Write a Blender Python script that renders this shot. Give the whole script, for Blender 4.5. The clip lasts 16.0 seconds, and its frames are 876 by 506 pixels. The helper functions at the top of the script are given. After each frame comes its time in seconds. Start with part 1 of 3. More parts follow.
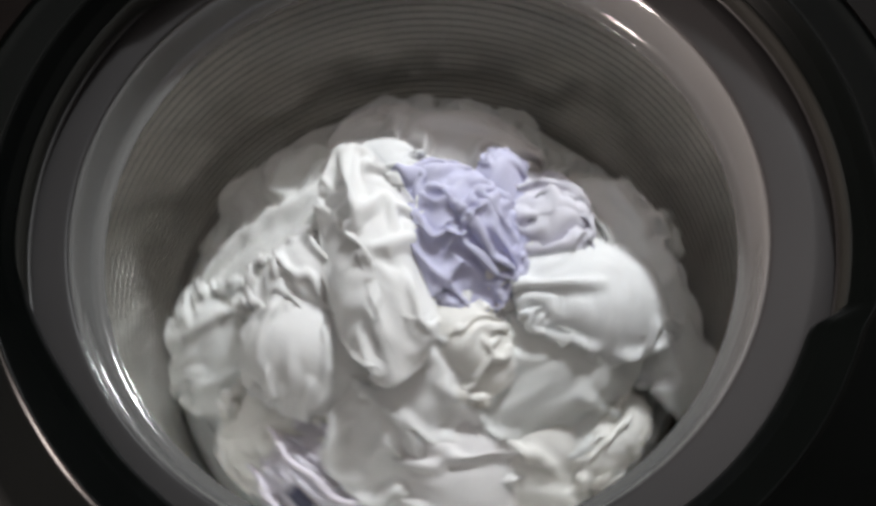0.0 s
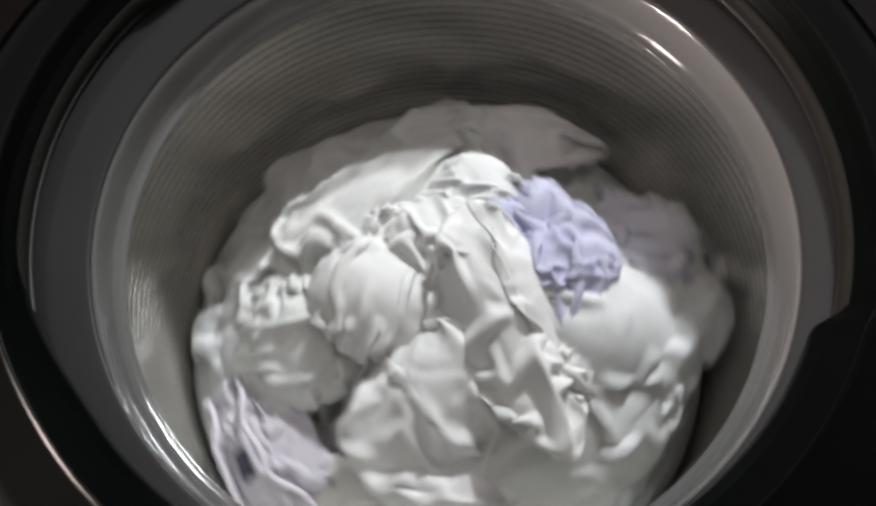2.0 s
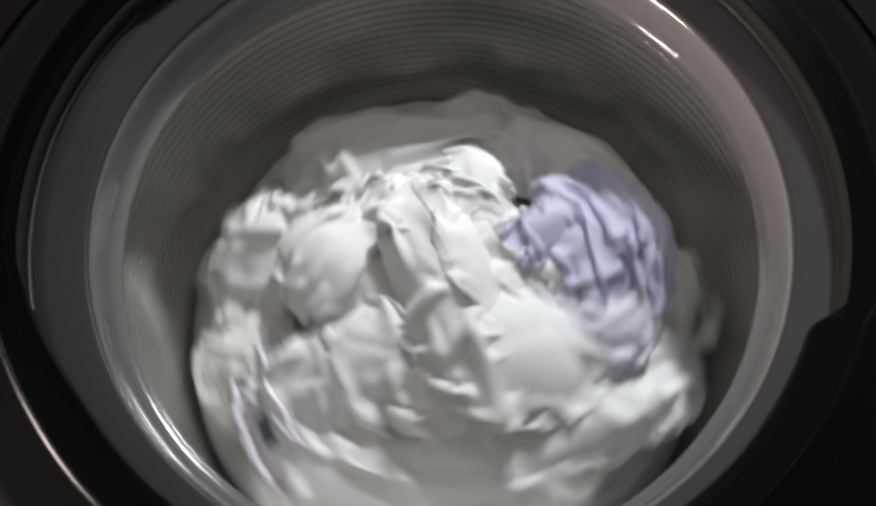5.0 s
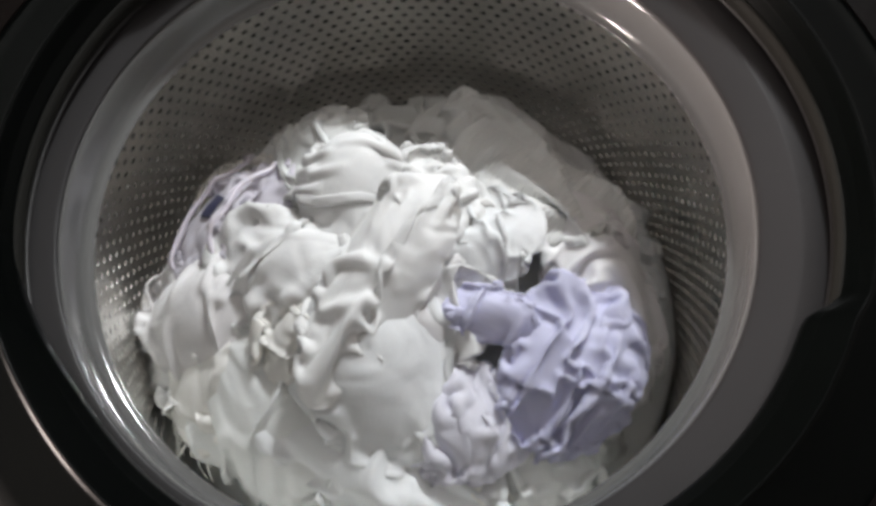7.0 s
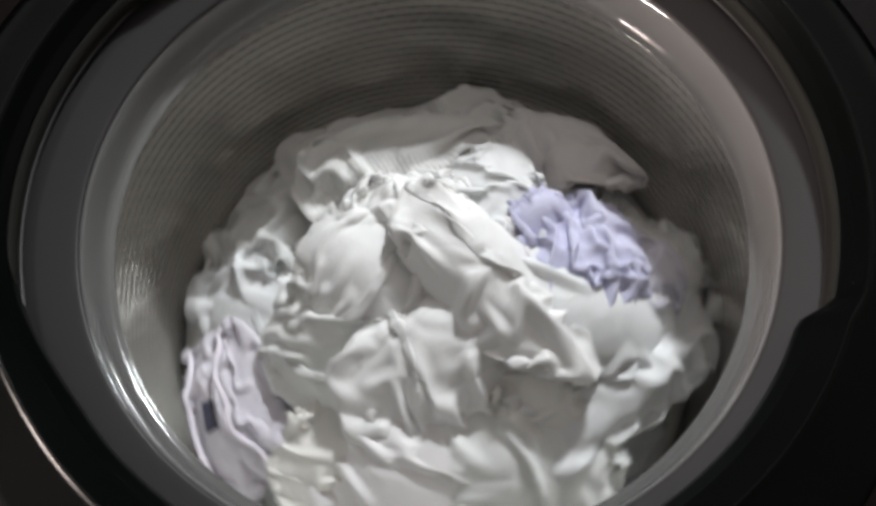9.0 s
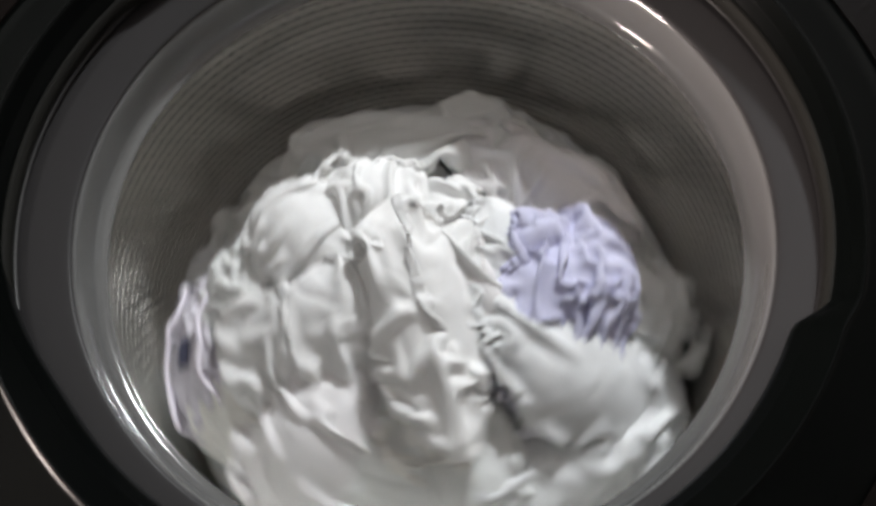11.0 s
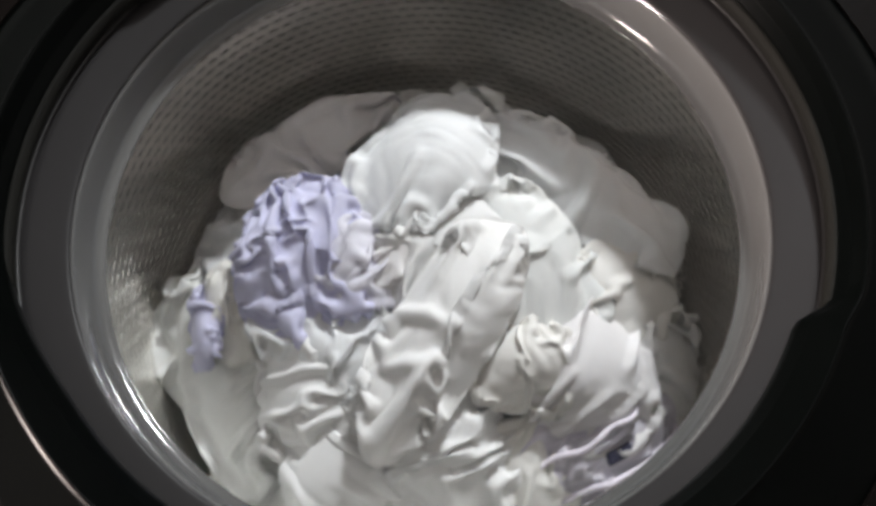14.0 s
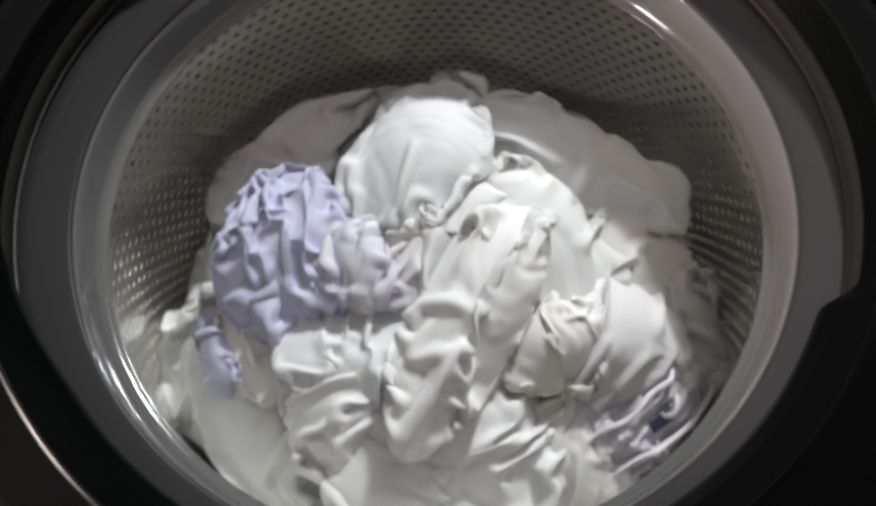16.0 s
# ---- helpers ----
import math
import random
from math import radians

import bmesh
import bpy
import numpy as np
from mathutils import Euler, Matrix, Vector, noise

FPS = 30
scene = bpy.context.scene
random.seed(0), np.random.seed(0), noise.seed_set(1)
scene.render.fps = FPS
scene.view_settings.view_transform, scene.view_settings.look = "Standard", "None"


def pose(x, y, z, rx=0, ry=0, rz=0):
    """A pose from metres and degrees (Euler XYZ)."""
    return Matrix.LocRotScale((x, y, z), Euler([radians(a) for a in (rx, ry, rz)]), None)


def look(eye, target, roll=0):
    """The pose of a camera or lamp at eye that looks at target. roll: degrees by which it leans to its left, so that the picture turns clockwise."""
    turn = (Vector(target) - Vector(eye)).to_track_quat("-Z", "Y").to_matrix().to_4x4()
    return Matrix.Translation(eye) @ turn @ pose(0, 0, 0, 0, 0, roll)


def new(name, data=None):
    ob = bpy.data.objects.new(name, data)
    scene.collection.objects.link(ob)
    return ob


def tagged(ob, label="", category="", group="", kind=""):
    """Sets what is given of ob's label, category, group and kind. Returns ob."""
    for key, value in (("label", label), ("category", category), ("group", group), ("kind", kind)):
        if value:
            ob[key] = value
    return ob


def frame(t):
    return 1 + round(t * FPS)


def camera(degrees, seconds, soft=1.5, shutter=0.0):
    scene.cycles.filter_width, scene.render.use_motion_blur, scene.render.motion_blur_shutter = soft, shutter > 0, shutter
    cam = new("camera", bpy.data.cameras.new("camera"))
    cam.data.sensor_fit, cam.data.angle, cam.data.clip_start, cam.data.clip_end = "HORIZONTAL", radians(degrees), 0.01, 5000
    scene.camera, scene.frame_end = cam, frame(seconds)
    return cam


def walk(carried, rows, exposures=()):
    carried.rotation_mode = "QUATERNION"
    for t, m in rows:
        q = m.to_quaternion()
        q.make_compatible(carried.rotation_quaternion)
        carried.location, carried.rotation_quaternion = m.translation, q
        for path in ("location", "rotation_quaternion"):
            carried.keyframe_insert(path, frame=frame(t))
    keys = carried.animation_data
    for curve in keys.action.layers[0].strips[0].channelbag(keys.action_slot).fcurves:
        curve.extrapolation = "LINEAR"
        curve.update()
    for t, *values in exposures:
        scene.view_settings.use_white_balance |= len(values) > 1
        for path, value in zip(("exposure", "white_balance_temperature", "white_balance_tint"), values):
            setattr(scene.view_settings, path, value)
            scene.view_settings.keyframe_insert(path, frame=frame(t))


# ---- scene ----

EYE, AIM, ROLL = Vector((0.0, -0.2437, 0.4341)), Vector((0.0076, -0.0468, 0.0)), -2.8
cam = camera(60, 16.0, soft=3.7, shutter=0.95)


def stand(right, down, near=1.0):
    """The camera's pose, shifted sideways and forward in millimetres, and nearer by a factor."""
    shift = Vector((-right, down, 0)) / 1000
    return look(AIM + (EYE - AIM) * near + shift, AIM + shift, ROLL)


walk(cam, [(t, stand(r, d, n)) for t, r, d, n in (
    (0.0, 6.5, 4.5, 1.0), (1.5, 7.5, 4.5, 1.0), (3.0, 7.5, 4.5, 1.0), (5.5, 6.0, 3.5, 1.0), (6.5, 4.0, 2.0, 1.0), (7.0, 4.5, -1.0, 1.0),
    (8.0, 2.0, 0.5, 1.0), (9.0, 1.0, 0.0, 1.0), (11.5, -2.5, 2.0, 1.0), (12.5, -2.5, 2.0, 1.0), (13.5, -1.5, 1.5, 1.0), (14.5, 0.0, 0.0, 1.0),
    (15.0, 1.5, -1.0, 0.985), (15.5, 3.0, -3.0, 0.983), (16.0, 6.5, -9.0, 0.96))])

# ---- light ----
scene.view_settings.exposure = 0.65
world = bpy.data.worlds.new("room_air")
world.use_nodes = True
world.node_tree.nodes["Background"].inputs[0].default_value = (0.9, 0.95, 1.0, 1)
world.node_tree.nodes["Background"].inputs[1].default_value = 0.01
scene.world = world
LAMP = Vector((0.64, 1.40, 1.30))
bulb = bpy.data.lights.new("ceiling_lamp_light", "AREA")
bulb.shape, bulb.size, bulb.energy, bulb.color = "DISK", 0.22, 47, (0.965, 0.985, 1.0)
light = new("ceiling_lamp_light", bulb)
# unseen low side lamp, added to warm the rim's right and glint the ring
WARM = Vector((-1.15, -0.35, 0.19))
added_bulb = bpy.data.lights.new("added_side_lamp_light", "AREA")
added_bulb.shape, added_bulb.size, added_bulb.energy, added_bulb.color = "DISK", 0.26, 34, (1.0, 0.84, 0.78)
added_light = new("added_side_lamp_light", added_bulb)
added_light.matrix_world = look(WARM + Vector((0.05, 0, 0)), (0.2, 0.0, 0.0))
light.matrix_world = look(LAMP + Vector((0, 0, -0.035)), (0, 0, -0.1))


# ---- materials ----
def material(name, color, rough=0.5, metal=0.0, vary=0.08, scale=30.0, bump=0.0, bump_scale=200.0, spec=0.5, coat=0.0, sheen=0.0, stretch=None, warp=0.0, soft=0.0):
    m = bpy.data.materials.new(name)
    m.use_nodes = True
    nt = m.node_tree
    b = nt.nodes["Principled BSDF"]
    b.inputs["Roughness"].default_value = rough
    b.inputs["Metallic"].default_value = metal
    b.inputs["Specular IOR Level"].default_value = spec
    b.inputs["Coat Weight"].default_value = coat
    b.inputs["Sheen Weight"].default_value = sheen
    if soft:
        b.inputs["Subsurface Weight"].default_value = soft
        b.inputs["Subsurface Radius"].default_value = (1.0, 0.95, 0.9)
        b.inputs["Subsurface Scale"].default_value = 0.008
    tc = nt.nodes.new("ShaderNodeTexCoord")
    mp = nt.nodes.new("ShaderNodeMapping")
    if stretch:
        mp.inputs["Scale"].default_value = stretch
    nt.links.new(tc.outputs["Object"], mp.inputs["Vector"])
    n1 = nt.nodes.new("ShaderNodeTexNoise")
    n1.inputs["Scale"].default_value, n1.inputs["Detail"].default_value = scale, 4
    nt.links.new(mp.outputs["Vector"], n1.inputs["Vector"])
    ramp = nt.nodes.new("ShaderNodeMix")
    ramp.data_type = "RGBA"
    lo = [c * (1 - vary) for c in color]
    hi = [min(1, c * (1 + vary)) for c in color]
    ramp.inputs[6].default_value = (*lo, 1)
    ramp.inputs[7].default_value = (*hi, 1)
    nt.links.new(n1.outputs["Fac"], ramp.inputs[0])
    nt.links.new(ramp.outputs[2], b.inputs["Base Color"])
    mr = nt.nodes.new("ShaderNodeMapRange")
    mr.inputs["To Min"].default_value, mr.inputs["To Max"].default_value = rough * 0.8, min(1, rough * 1.2)
    n2 = nt.nodes.new("ShaderNodeTexNoise")
    n2.inputs["Scale"].default_value, n2.inputs["Detail"].default_value = scale * 0.3, 3
    nt.links.new(mp.outputs["Vector"], n2.inputs["Vector"])
    nt.links.new(n2.outputs["Fac"], mr.inputs["Value"])
    nt.links.new(mr.outputs["Result"], b.inputs["Roughness"])
    if bump:
        n3 = nt.nodes.new("ShaderNodeTexNoise")
        n3.inputs["Scale"].default_value, n3.inputs["Detail"].default_value = bump_scale, 5
        n3.inputs["Distortion"].default_value = warp
        nt.links.new(mp.outputs["Vector"], n3.inputs["Vector"])
        bp = nt.nodes.new("ShaderNodeBump")
        bp.inputs["Strength"].default_value, bp.inputs["Distance"].default_value = bump, 0.002
        nt.links.new(n3.outputs["Fac"], bp.inputs["Height"])
        nt.links.new(bp.outputs["Normal"], b.inputs["Normal"])
    return m


STEEL = material("brushed_steel", (0.78, 0.77, 0.73), 0.22, 0.92, 0.12, 60, 0.05, 300, stretch=(1, 1, 6))
HOLE = material("hole_lip_steel", (0.55, 0.54, 0.52), 0.22, 1.0, 0.05)
GREY = material("grey_plastic", (0.085, 0.086, 0.085), 0.10, 0, 0.06, 20, 0.02, 400, spec=0.5)
COVER = material("warm_grey_plastic", (0.010, 0.0095, 0.0095), 0.4, 0, 0.08, 14, 0.05, 400, spec=0.25)
OLIVE = material("dark_rubber", (0.007, 0.007, 0.006), 0.7, 0, 0.15, 30, 0.1, 300, spec=0.08)
BLACK = material("gloss_black_plastic", (0.0010, 0.0013, 0.0012), 0.30, 0, 0.2, 12, 0.03, 150, spec=0.035)
DARK = material("dark_grey_plastic", (0.020, 0.0193, 0.0197), 0.36, 0, 0.1, 16, 0.03, 300, spec=0.10)
PANEL = material("dark_brown_panel", (0.0030, 0.0024, 0.0022), 0.5, 0, 0.4, 40, 0.2, 220, spec=0.02)
TUB = material("dark_tub_plastic", (0.05, 0.05, 0.048), 0.6, 0, 0.1)
WALLP = material("painted_wall", (0.42, 0.42, 0.41), 0.8, 0, 0.06, 3, 0.1, 60)
CEIL = material("ceiling_paint", (0.55, 0.55, 0.54), 0.85, 0, 0.04, 3)
FLOOR = material("floor_stone", (0.022, 0.018, 0.015), 0.5, 0, 0.2, 6, 0.1, 60)
CLOTH = dict(rough=0.65, vary=0.04, scale=26, bump=0.13, bump_scale=120, spec=0.3, sheen=0.05, stretch=(1, 2.6, 1.6), warp=1.4, soft=0.6)
WHITE = material("white_cotton", (0.792, 0.792, 0.781), **CLOTH)
COOL = material("cool_white_cotton", (0.749, 0.765, 0.77), **CLOTH)
MINT = material("greenish_white_cotton", (0.749, 0.765, 0.744), **CLOTH)
CREAM = material("cream_cotton", (0.802, 0.786, 0.738), **CLOTH)
ROSE = material("pinkish_white_cotton", (0.781, 0.76, 0.76), **CLOTH)
LILAC = material("lilac_cotton", (0.50, 0.50, 0.70), **CLOTH)
PALE = material("pale_lavender_cotton", (0.63, 0.62, 0.71), **CLOTH)
MAUVE = material("grey_mauve_jersey", (0.60, 0.57, 0.64), **CLOTH)
RIBBED = material("ribbed_white_cotton", (0.77, 0.776, 0.749), **CLOTH)
rib = RIBBED.node_tree.nodes.new("ShaderNodeTexWave")
rib.inputs["Scale"].default_value, rib.inputs["Distortion"].default_value, rib.inputs["Detail"].default_value = 75, 1.2, 2
rib_bump = RIBBED.node_tree.nodes.new("ShaderNodeBump")
rib_bump.inputs["Strength"].default_value, rib_bump.inputs["Distance"].default_value = 0.35, 0.002
RIBBED.node_tree.links.new(RIBBED.node_tree.nodes["Texture Coordinate"].outputs["Object"], rib.inputs["Vector"])
RIBBED.node_tree.links.new(rib.outputs["Fac"], rib_bump.inputs["Height"])
RIBBED.node_tree.links.new(RIBBED.node_tree.nodes["Bump"].outputs["Normal"], rib_bump.inputs["Normal"])
RIBBED.node_tree.links.new(rib_bump.outputs["Normal"], RIBBED.node_tree.nodes["Principled BSDF"].inputs["Normal"])
NAVY = material("navy_woven_label", (0.03, 0.032, 0.065), 0.6, 0, 0.2, 90, 0.2, 500)
glow = bpy.data.materials.new("lamp_glow")
glow.use_nodes = True
glow.node_tree.nodes["Principled BSDF"].inputs["Emission Color"].default_value = (0.96, 0.98, 1, 1)
glow.node_tree.nodes["Principled BSDF"].inputs["Emission Strength"].default_value = 3


# ---- mesh helpers ----
def mesh_object(name, verts, faces, mat, parent=None, label="", smooth=True):
    me = bpy.data.meshes.new(name)
    me.from_pydata([tuple(map(float, v)) for v in verts], [], [tuple(map(int, f)) for f in faces])
    me.materials.append(mat)
    if smooth:
        me.polygons.foreach_set("use_smooth", [True] * len(me.polygons))
    me.update()
    ob = new(name, me)
    if parent:
        ob.parent = parent
    if label:
        tagged(ob, label)
    return ob


def part(name, bm, mat, parent, label="", smooth=True):
    me = bpy.data.meshes.new(name)
    bm.normal_update()
    bm.to_mesh(me)
    bm.free()
    me.materials.append(mat)
    if smooth:
        me.polygons.foreach_set("use_smooth", [True] * len(me.polygons))
    ob = new(name, me)
    if parent:
        ob.parent = parent
    if label:
        tagged(ob, label)
    return ob


def box(bm, lo, hi, bevel=0.0):
    c = [(a + b) / 2 for a, b in zip(lo, hi)]
    s = [b - a for a, b in zip(lo, hi)]
    made = bmesh.ops.create_cube(bm, size=1, matrix=Matrix.Translation(c) @ Matrix.Diagonal((*s, 1)))
    if bevel:
        edges = {e for v in made["verts"] for e in v.link_edges}
        bmesh.ops.bevel(bm, geom=list(edges), offset=bevel, segments=2, affect="EDGES")
    return bm


def revolved(profile, steps=180, widen=None):
    """A closed ring: a profile of (radius, height) turned about z; widen(angle, k) shifts the radius of the k-th point."""
    verts, faces, n = [], [], len(profile)
    for i in range(steps):
        a = 2 * math.pi * i / steps
        for k, (r, z) in enumerate(profile):
            q = r + (widen(a, k) if widen else 0)
            verts.append((q * math.cos(a), q * math.sin(a), z))
    for i in range(steps):
        j = (i + 1) % steps
        for k in range(n):
            l = (k + 1) % n
            faces.append((i * n + k, j * n + k, j * n + l, i * n + l))
    return verts, faces


def rounded(profile, radius=0.0012):
    """The profile with each corner cut twice, for soft edges."""
    out, n = [], len(profile)
    for k in range(n):
        p, a, b = (Vector(profile[j % n]) for j in (k, k - 1, k + 1))
        ra, rb = min(radius, (a - p).length * 0.4), min(radius, (b - p).length * 0.4)
        pa, pb = p + (a - p).normalized() * ra, p + (b - p).normalized() * rb
        out += [tuple(pa), tuple((pa + pb + 2 * p) / 4), tuple(pb)]
    return out


# ---- the room ----
FLOOR_Z, CEIL_Z = -0.93, 1.55
X0, X1, Y0, Y1 = -1.25, 1.6, -1.5, 2.9
for name, lo, hi, mat, label in (
        ("floor", (X0, Y0, FLOOR_Z - 0.1), (X1, Y1, FLOOR_Z), FLOOR, "dark stone floor of the laundry room"),
        ("ceiling", (X0, Y0, CEIL_Z), (X1, Y1, CEIL_Z + 0.1), CEIL, "plain off-white painted ceiling"),
        ("wall_north", (X0, Y1, FLOOR_Z), (X1, Y1 + 0.1, CEIL_Z), WALLP, "plain painted wall"),
        ("wall_south", (X0, Y0 - 0.1, FLOOR_Z), (X1, Y0, CEIL_Z), WALLP, "plain painted wall"),
        ("wall_west", (X0 - 0.1, Y0 - 0.1, FLOOR_Z), (X0, Y1 + 0.1, CEIL_Z), WALLP, "plain painted wall"),
        ("wall_east", (X1, Y0 - 0.1, FLOOR_Z), (X1 + 0.1, Y1 + 0.1, CEIL_Z), WALLP, "plain painted wall")):
    tagged(part(name, box(bmesh.new(), lo, hi), mat, None, smooth=False), label, name.split("_")[0], kind="structure")

ceiling_lamp = tagged(new("ceiling_lamp"), "round white glowing ceiling lamp", "lamp")
ceiling_lamp.location = LAMP
v, f = revolved(rounded([(0.0005, 0.09), (0.10, 0.09), (0.105, 0.0), (0.09, -0.004), (0.086, 0.01), (0.0005, 0.01)]), 48)
mesh_object("housing", v, f, CEIL, ceiling_lamp)
v, f = revolved(rounded([(0.0005, 0.009), (0.085, 0.009), (0.085, 0.0), (0.0005, -0.012)]), 48)
mesh_object("diffuser", v, f, glow, ceiling_lamp)
v, f = revolved([(0.0005, 0.088), (0.008, 0.088), (0.008, CEIL_Z - LAMP.z), (0.0005, CEIL_Z - LAMP.z)], 16)
mesh_object("rod", v, f, CEIL, ceiling_lamp)

# made-up fixture, out of view, where the added warm side light sits
added_side_lamp = tagged(new("added_side_lamp"), "unseen warm lamp added at the left wall to brighten the rim", "lamp")
added_side_lamp.matrix_world = Matrix.Translation((X0, WARM.y, WARM.z)) @ pose(0, 0, 0, 0, 90, 0)
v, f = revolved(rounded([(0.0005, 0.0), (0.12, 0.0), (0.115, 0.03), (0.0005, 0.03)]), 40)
mesh_object("housing", v, f, CEIL, added_side_lamp)
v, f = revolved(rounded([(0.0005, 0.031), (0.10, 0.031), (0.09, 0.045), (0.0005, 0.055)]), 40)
mesh_object("diffuser", v, f, glow, added_side_lamp)

# ---- the washing machine ----
washer = tagged(new("washing_machine"), "black top-loading washing machine with its lid open", "washing machine")
washer.location = (0, 0, FLOOR_Z)
UP = -FLOOR_Z


def raised(pairs):
    return [(r, z + UP) for r, z in pairs]


def front(a, lo=-152, hi=-17, soft=3.0, ease=3.0):
    """1 within the front arc of the opening, 0 outside, with soft ends."""
    d = math.degrees(a)
    d = d - 360 if d > 180 else d
    s = min((d - lo) / soft, (hi - d) / ease)
    s = max(0.0, min(1.0, 0.5 + s / 2))
    return s * s * (3 - 2 * s)


v, f = revolved(raised(rounded([(0.251, 0.024), (0.2515, 0.031), (0.2560, 0.0375), (0.2588, 0.0475), (0.2604, 0.0485), (0.2622, 0.0468),
                                (0.2850, 0.0440), (0.300, 0.0410), (0.300, 0.015), (0.262, 0.012)])), 240,
                lambda a, k: -0.0150 * front(a, -160, -28, 16) if k < 9 else (-0.005 * front(a, -160, -28, 16) if k < 18 else 0))
mesh_object("lid_frame", v, f, BLACK, washer, "glossy black stepped frame round the opening")
v, f = revolved(raised(rounded([(0.2490, 0.0158), (0.2482, 0.0172), (0.2495, 0.0184), (0.262, 0.0184), (0.262, 0.0158)], 0.0008)), 180)
mesh_object("tub_cover", v, f, COVER, washer, "warm grey plastic tub cover ring")
v, f = revolved(raised(rounded([(0.2490, 0.0185), (0.2480, 0.026), (0.2500, 0.030), (0.262, 0.029), (0.262, 0.0185)])), 180,
                lambda a, k: -0.006 * front(a, 42, 140))
mesh_object("gasket", v, f, OLIVE, washer, "dark rubber gasket")
v, f = revolved(raised([(0.290, -0.045), (0.2905, -0.44), (0.02, -0.46), (0.02, -0.47), (0.300, -0.45), (0.300, -0.045)]), 96)
mesh_object("tub", v, f, TUB, washer)

bm = bmesh.new()
HALF, N = 0.350, 96
rings = []
for z in (0.043, 0.013):
    inner, outer = [], []
    for i in range(N):
        a = 2 * math.pi * (i + 0.5) / N
        c, s = math.cos(a), math.sin(a)
        k = HALF / max(abs(c), abs(s))
        inner.append(bm.verts.new((0.2985 * c, 0.2985 * s, z + UP)))
        outer.append(bm.verts.new((k * c, k * s, z + UP)))
    rings.append((inner, outer))
for i in range(N):
    j = (i + 1) % N
    (ti, to), (bi, bo) = rings
    for quad in ((ti[i], to[i], to[j], ti[j]), (bi[i], bi[j], bo[j], bo[i]), (ti[i], ti[j], bi[j], bi[i]), (to[i], bo[i], bo[j], to[j])):
        bm.faces.new(quad)
part("top_panel", bm, PANEL, washer, "dark brown-black top panel", smooth=False)
part("control_console", box(bmesh.new(), (-0.35, 0.3502, 0.5), (0.35, 0.45, UP + 0.085), 0.008), PANEL, washer, "raised dark console behind the opening", smooth=False)
for lo, hi in (((-0.345, -0.345, 0.03), (0.345, -0.325, UP + 0.013)), ((-0.345, 0.325, 0.03), (0.345, 0.345, UP + 0.013)),
               ((-0.345, -0.325, 0.03), (-0.325, 0.325, UP + 0.013)), ((0.325, -0.325, 0.03), (0.345, 0.325, UP + 0.013))):
    part("side_panel", box(bmesh.new(), lo, hi, 0.003), BLACK, washer, smooth=False)
for x in (-0.27, 0.27):
    for y in (-0.27, 0.27):
        v, f = revolved(rounded([(0.0005, 0.0), (0.025, 0.0), (0.022, 0.04), (0.0005, 0.04)]), 20)
        mesh_object("foot", [(a + x, b + y, c) for a, b, c in v], f, OLIVE, washer)

# ---- the drum: a perforated steel wall with a balance ring ----
R_DRUM, COLS, ROWS, CELL, TOP = 0.240, 116, 24, 0.0090, -0.030
verts, faces, lips, seen = [], [], [], {}


def drum_vertex(u, z, r):
    """One vertex of the drum at a column, a height and a radius, shared with the cells beside it."""
    key = (round(u * 1000) % (COLS * 1000), round(z * 1e6), round(r * 1e6))
    if key not in seen:
        a = 2 * math.pi * u / COLS
        seen[key] = len(verts)
        verts.append((r * math.cos(a), r * math.sin(a), z))
    return seen[key]


for row in range(ROWS):
    for col in range(COLS):
        z0 = TOP - row * CELL
        rings = [[drum_vertex(col + row % 2 / 2 + u, z0 - CELL * w, R_DRUM) for u, w in ((0, 0), (0.5, 0), (1, 0), (1, 0.5), (1, 1), (0.5, 1), (0, 1), (0, 0.5))]]
        for size, r in ((1.0, R_DRUM), (0.84, R_DRUM + 0.0008), (0.74, R_DRUM + 0.0026)):
            ways = [math.radians(225 + 45 * k) for k in range(8)]
            rings.append([drum_vertex(col + row % 2 / 2 + 0.5 + 0.235 * size * math.cos(q), z0 - CELL * (0.5 + 0.225 * size * math.sin(q)), r) for q in ways])
        for k, (p, q) in enumerate(zip(rings, rings[1:])):
            for i in range(8):
                j = (i + 1) % 8
                (lips if k else faces).append((p[i], p[j], q[j], q[i]))
zb = TOP - ROWS * CELL
walls = len(faces)
levels = [(zb, R_DRUM), (-0.38, R_DRUM), (-0.40, R_DRUM - 0.02), (-0.405, 0.002)]
for (z0, r0), (z1, r1) in zip(levels, levels[1:]):
    for i in range(2 * COLS):
        a, b = i / 2, (i + 1) / 2
        faces.append((drum_vertex(a, z0, r0), drum_vertex(b, z0, r0), drum_vertex(b, z1, r1), drum_vertex(a, z1, r1)))
drum = mesh_object("drum", verts, faces + lips, STEEL, washer, "perforated brushed steel drum")
drum.data.materials.append(HOLE)
drum.data.polygons.foreach_set("material_index", [0] * len(faces) + [1] * len(lips))
first = drum.data.polygons[0]
if first.normal.x * first.center.x + first.normal.y * first.center.y > 0:
    drum.data.flip_normals()
loop_normals = []
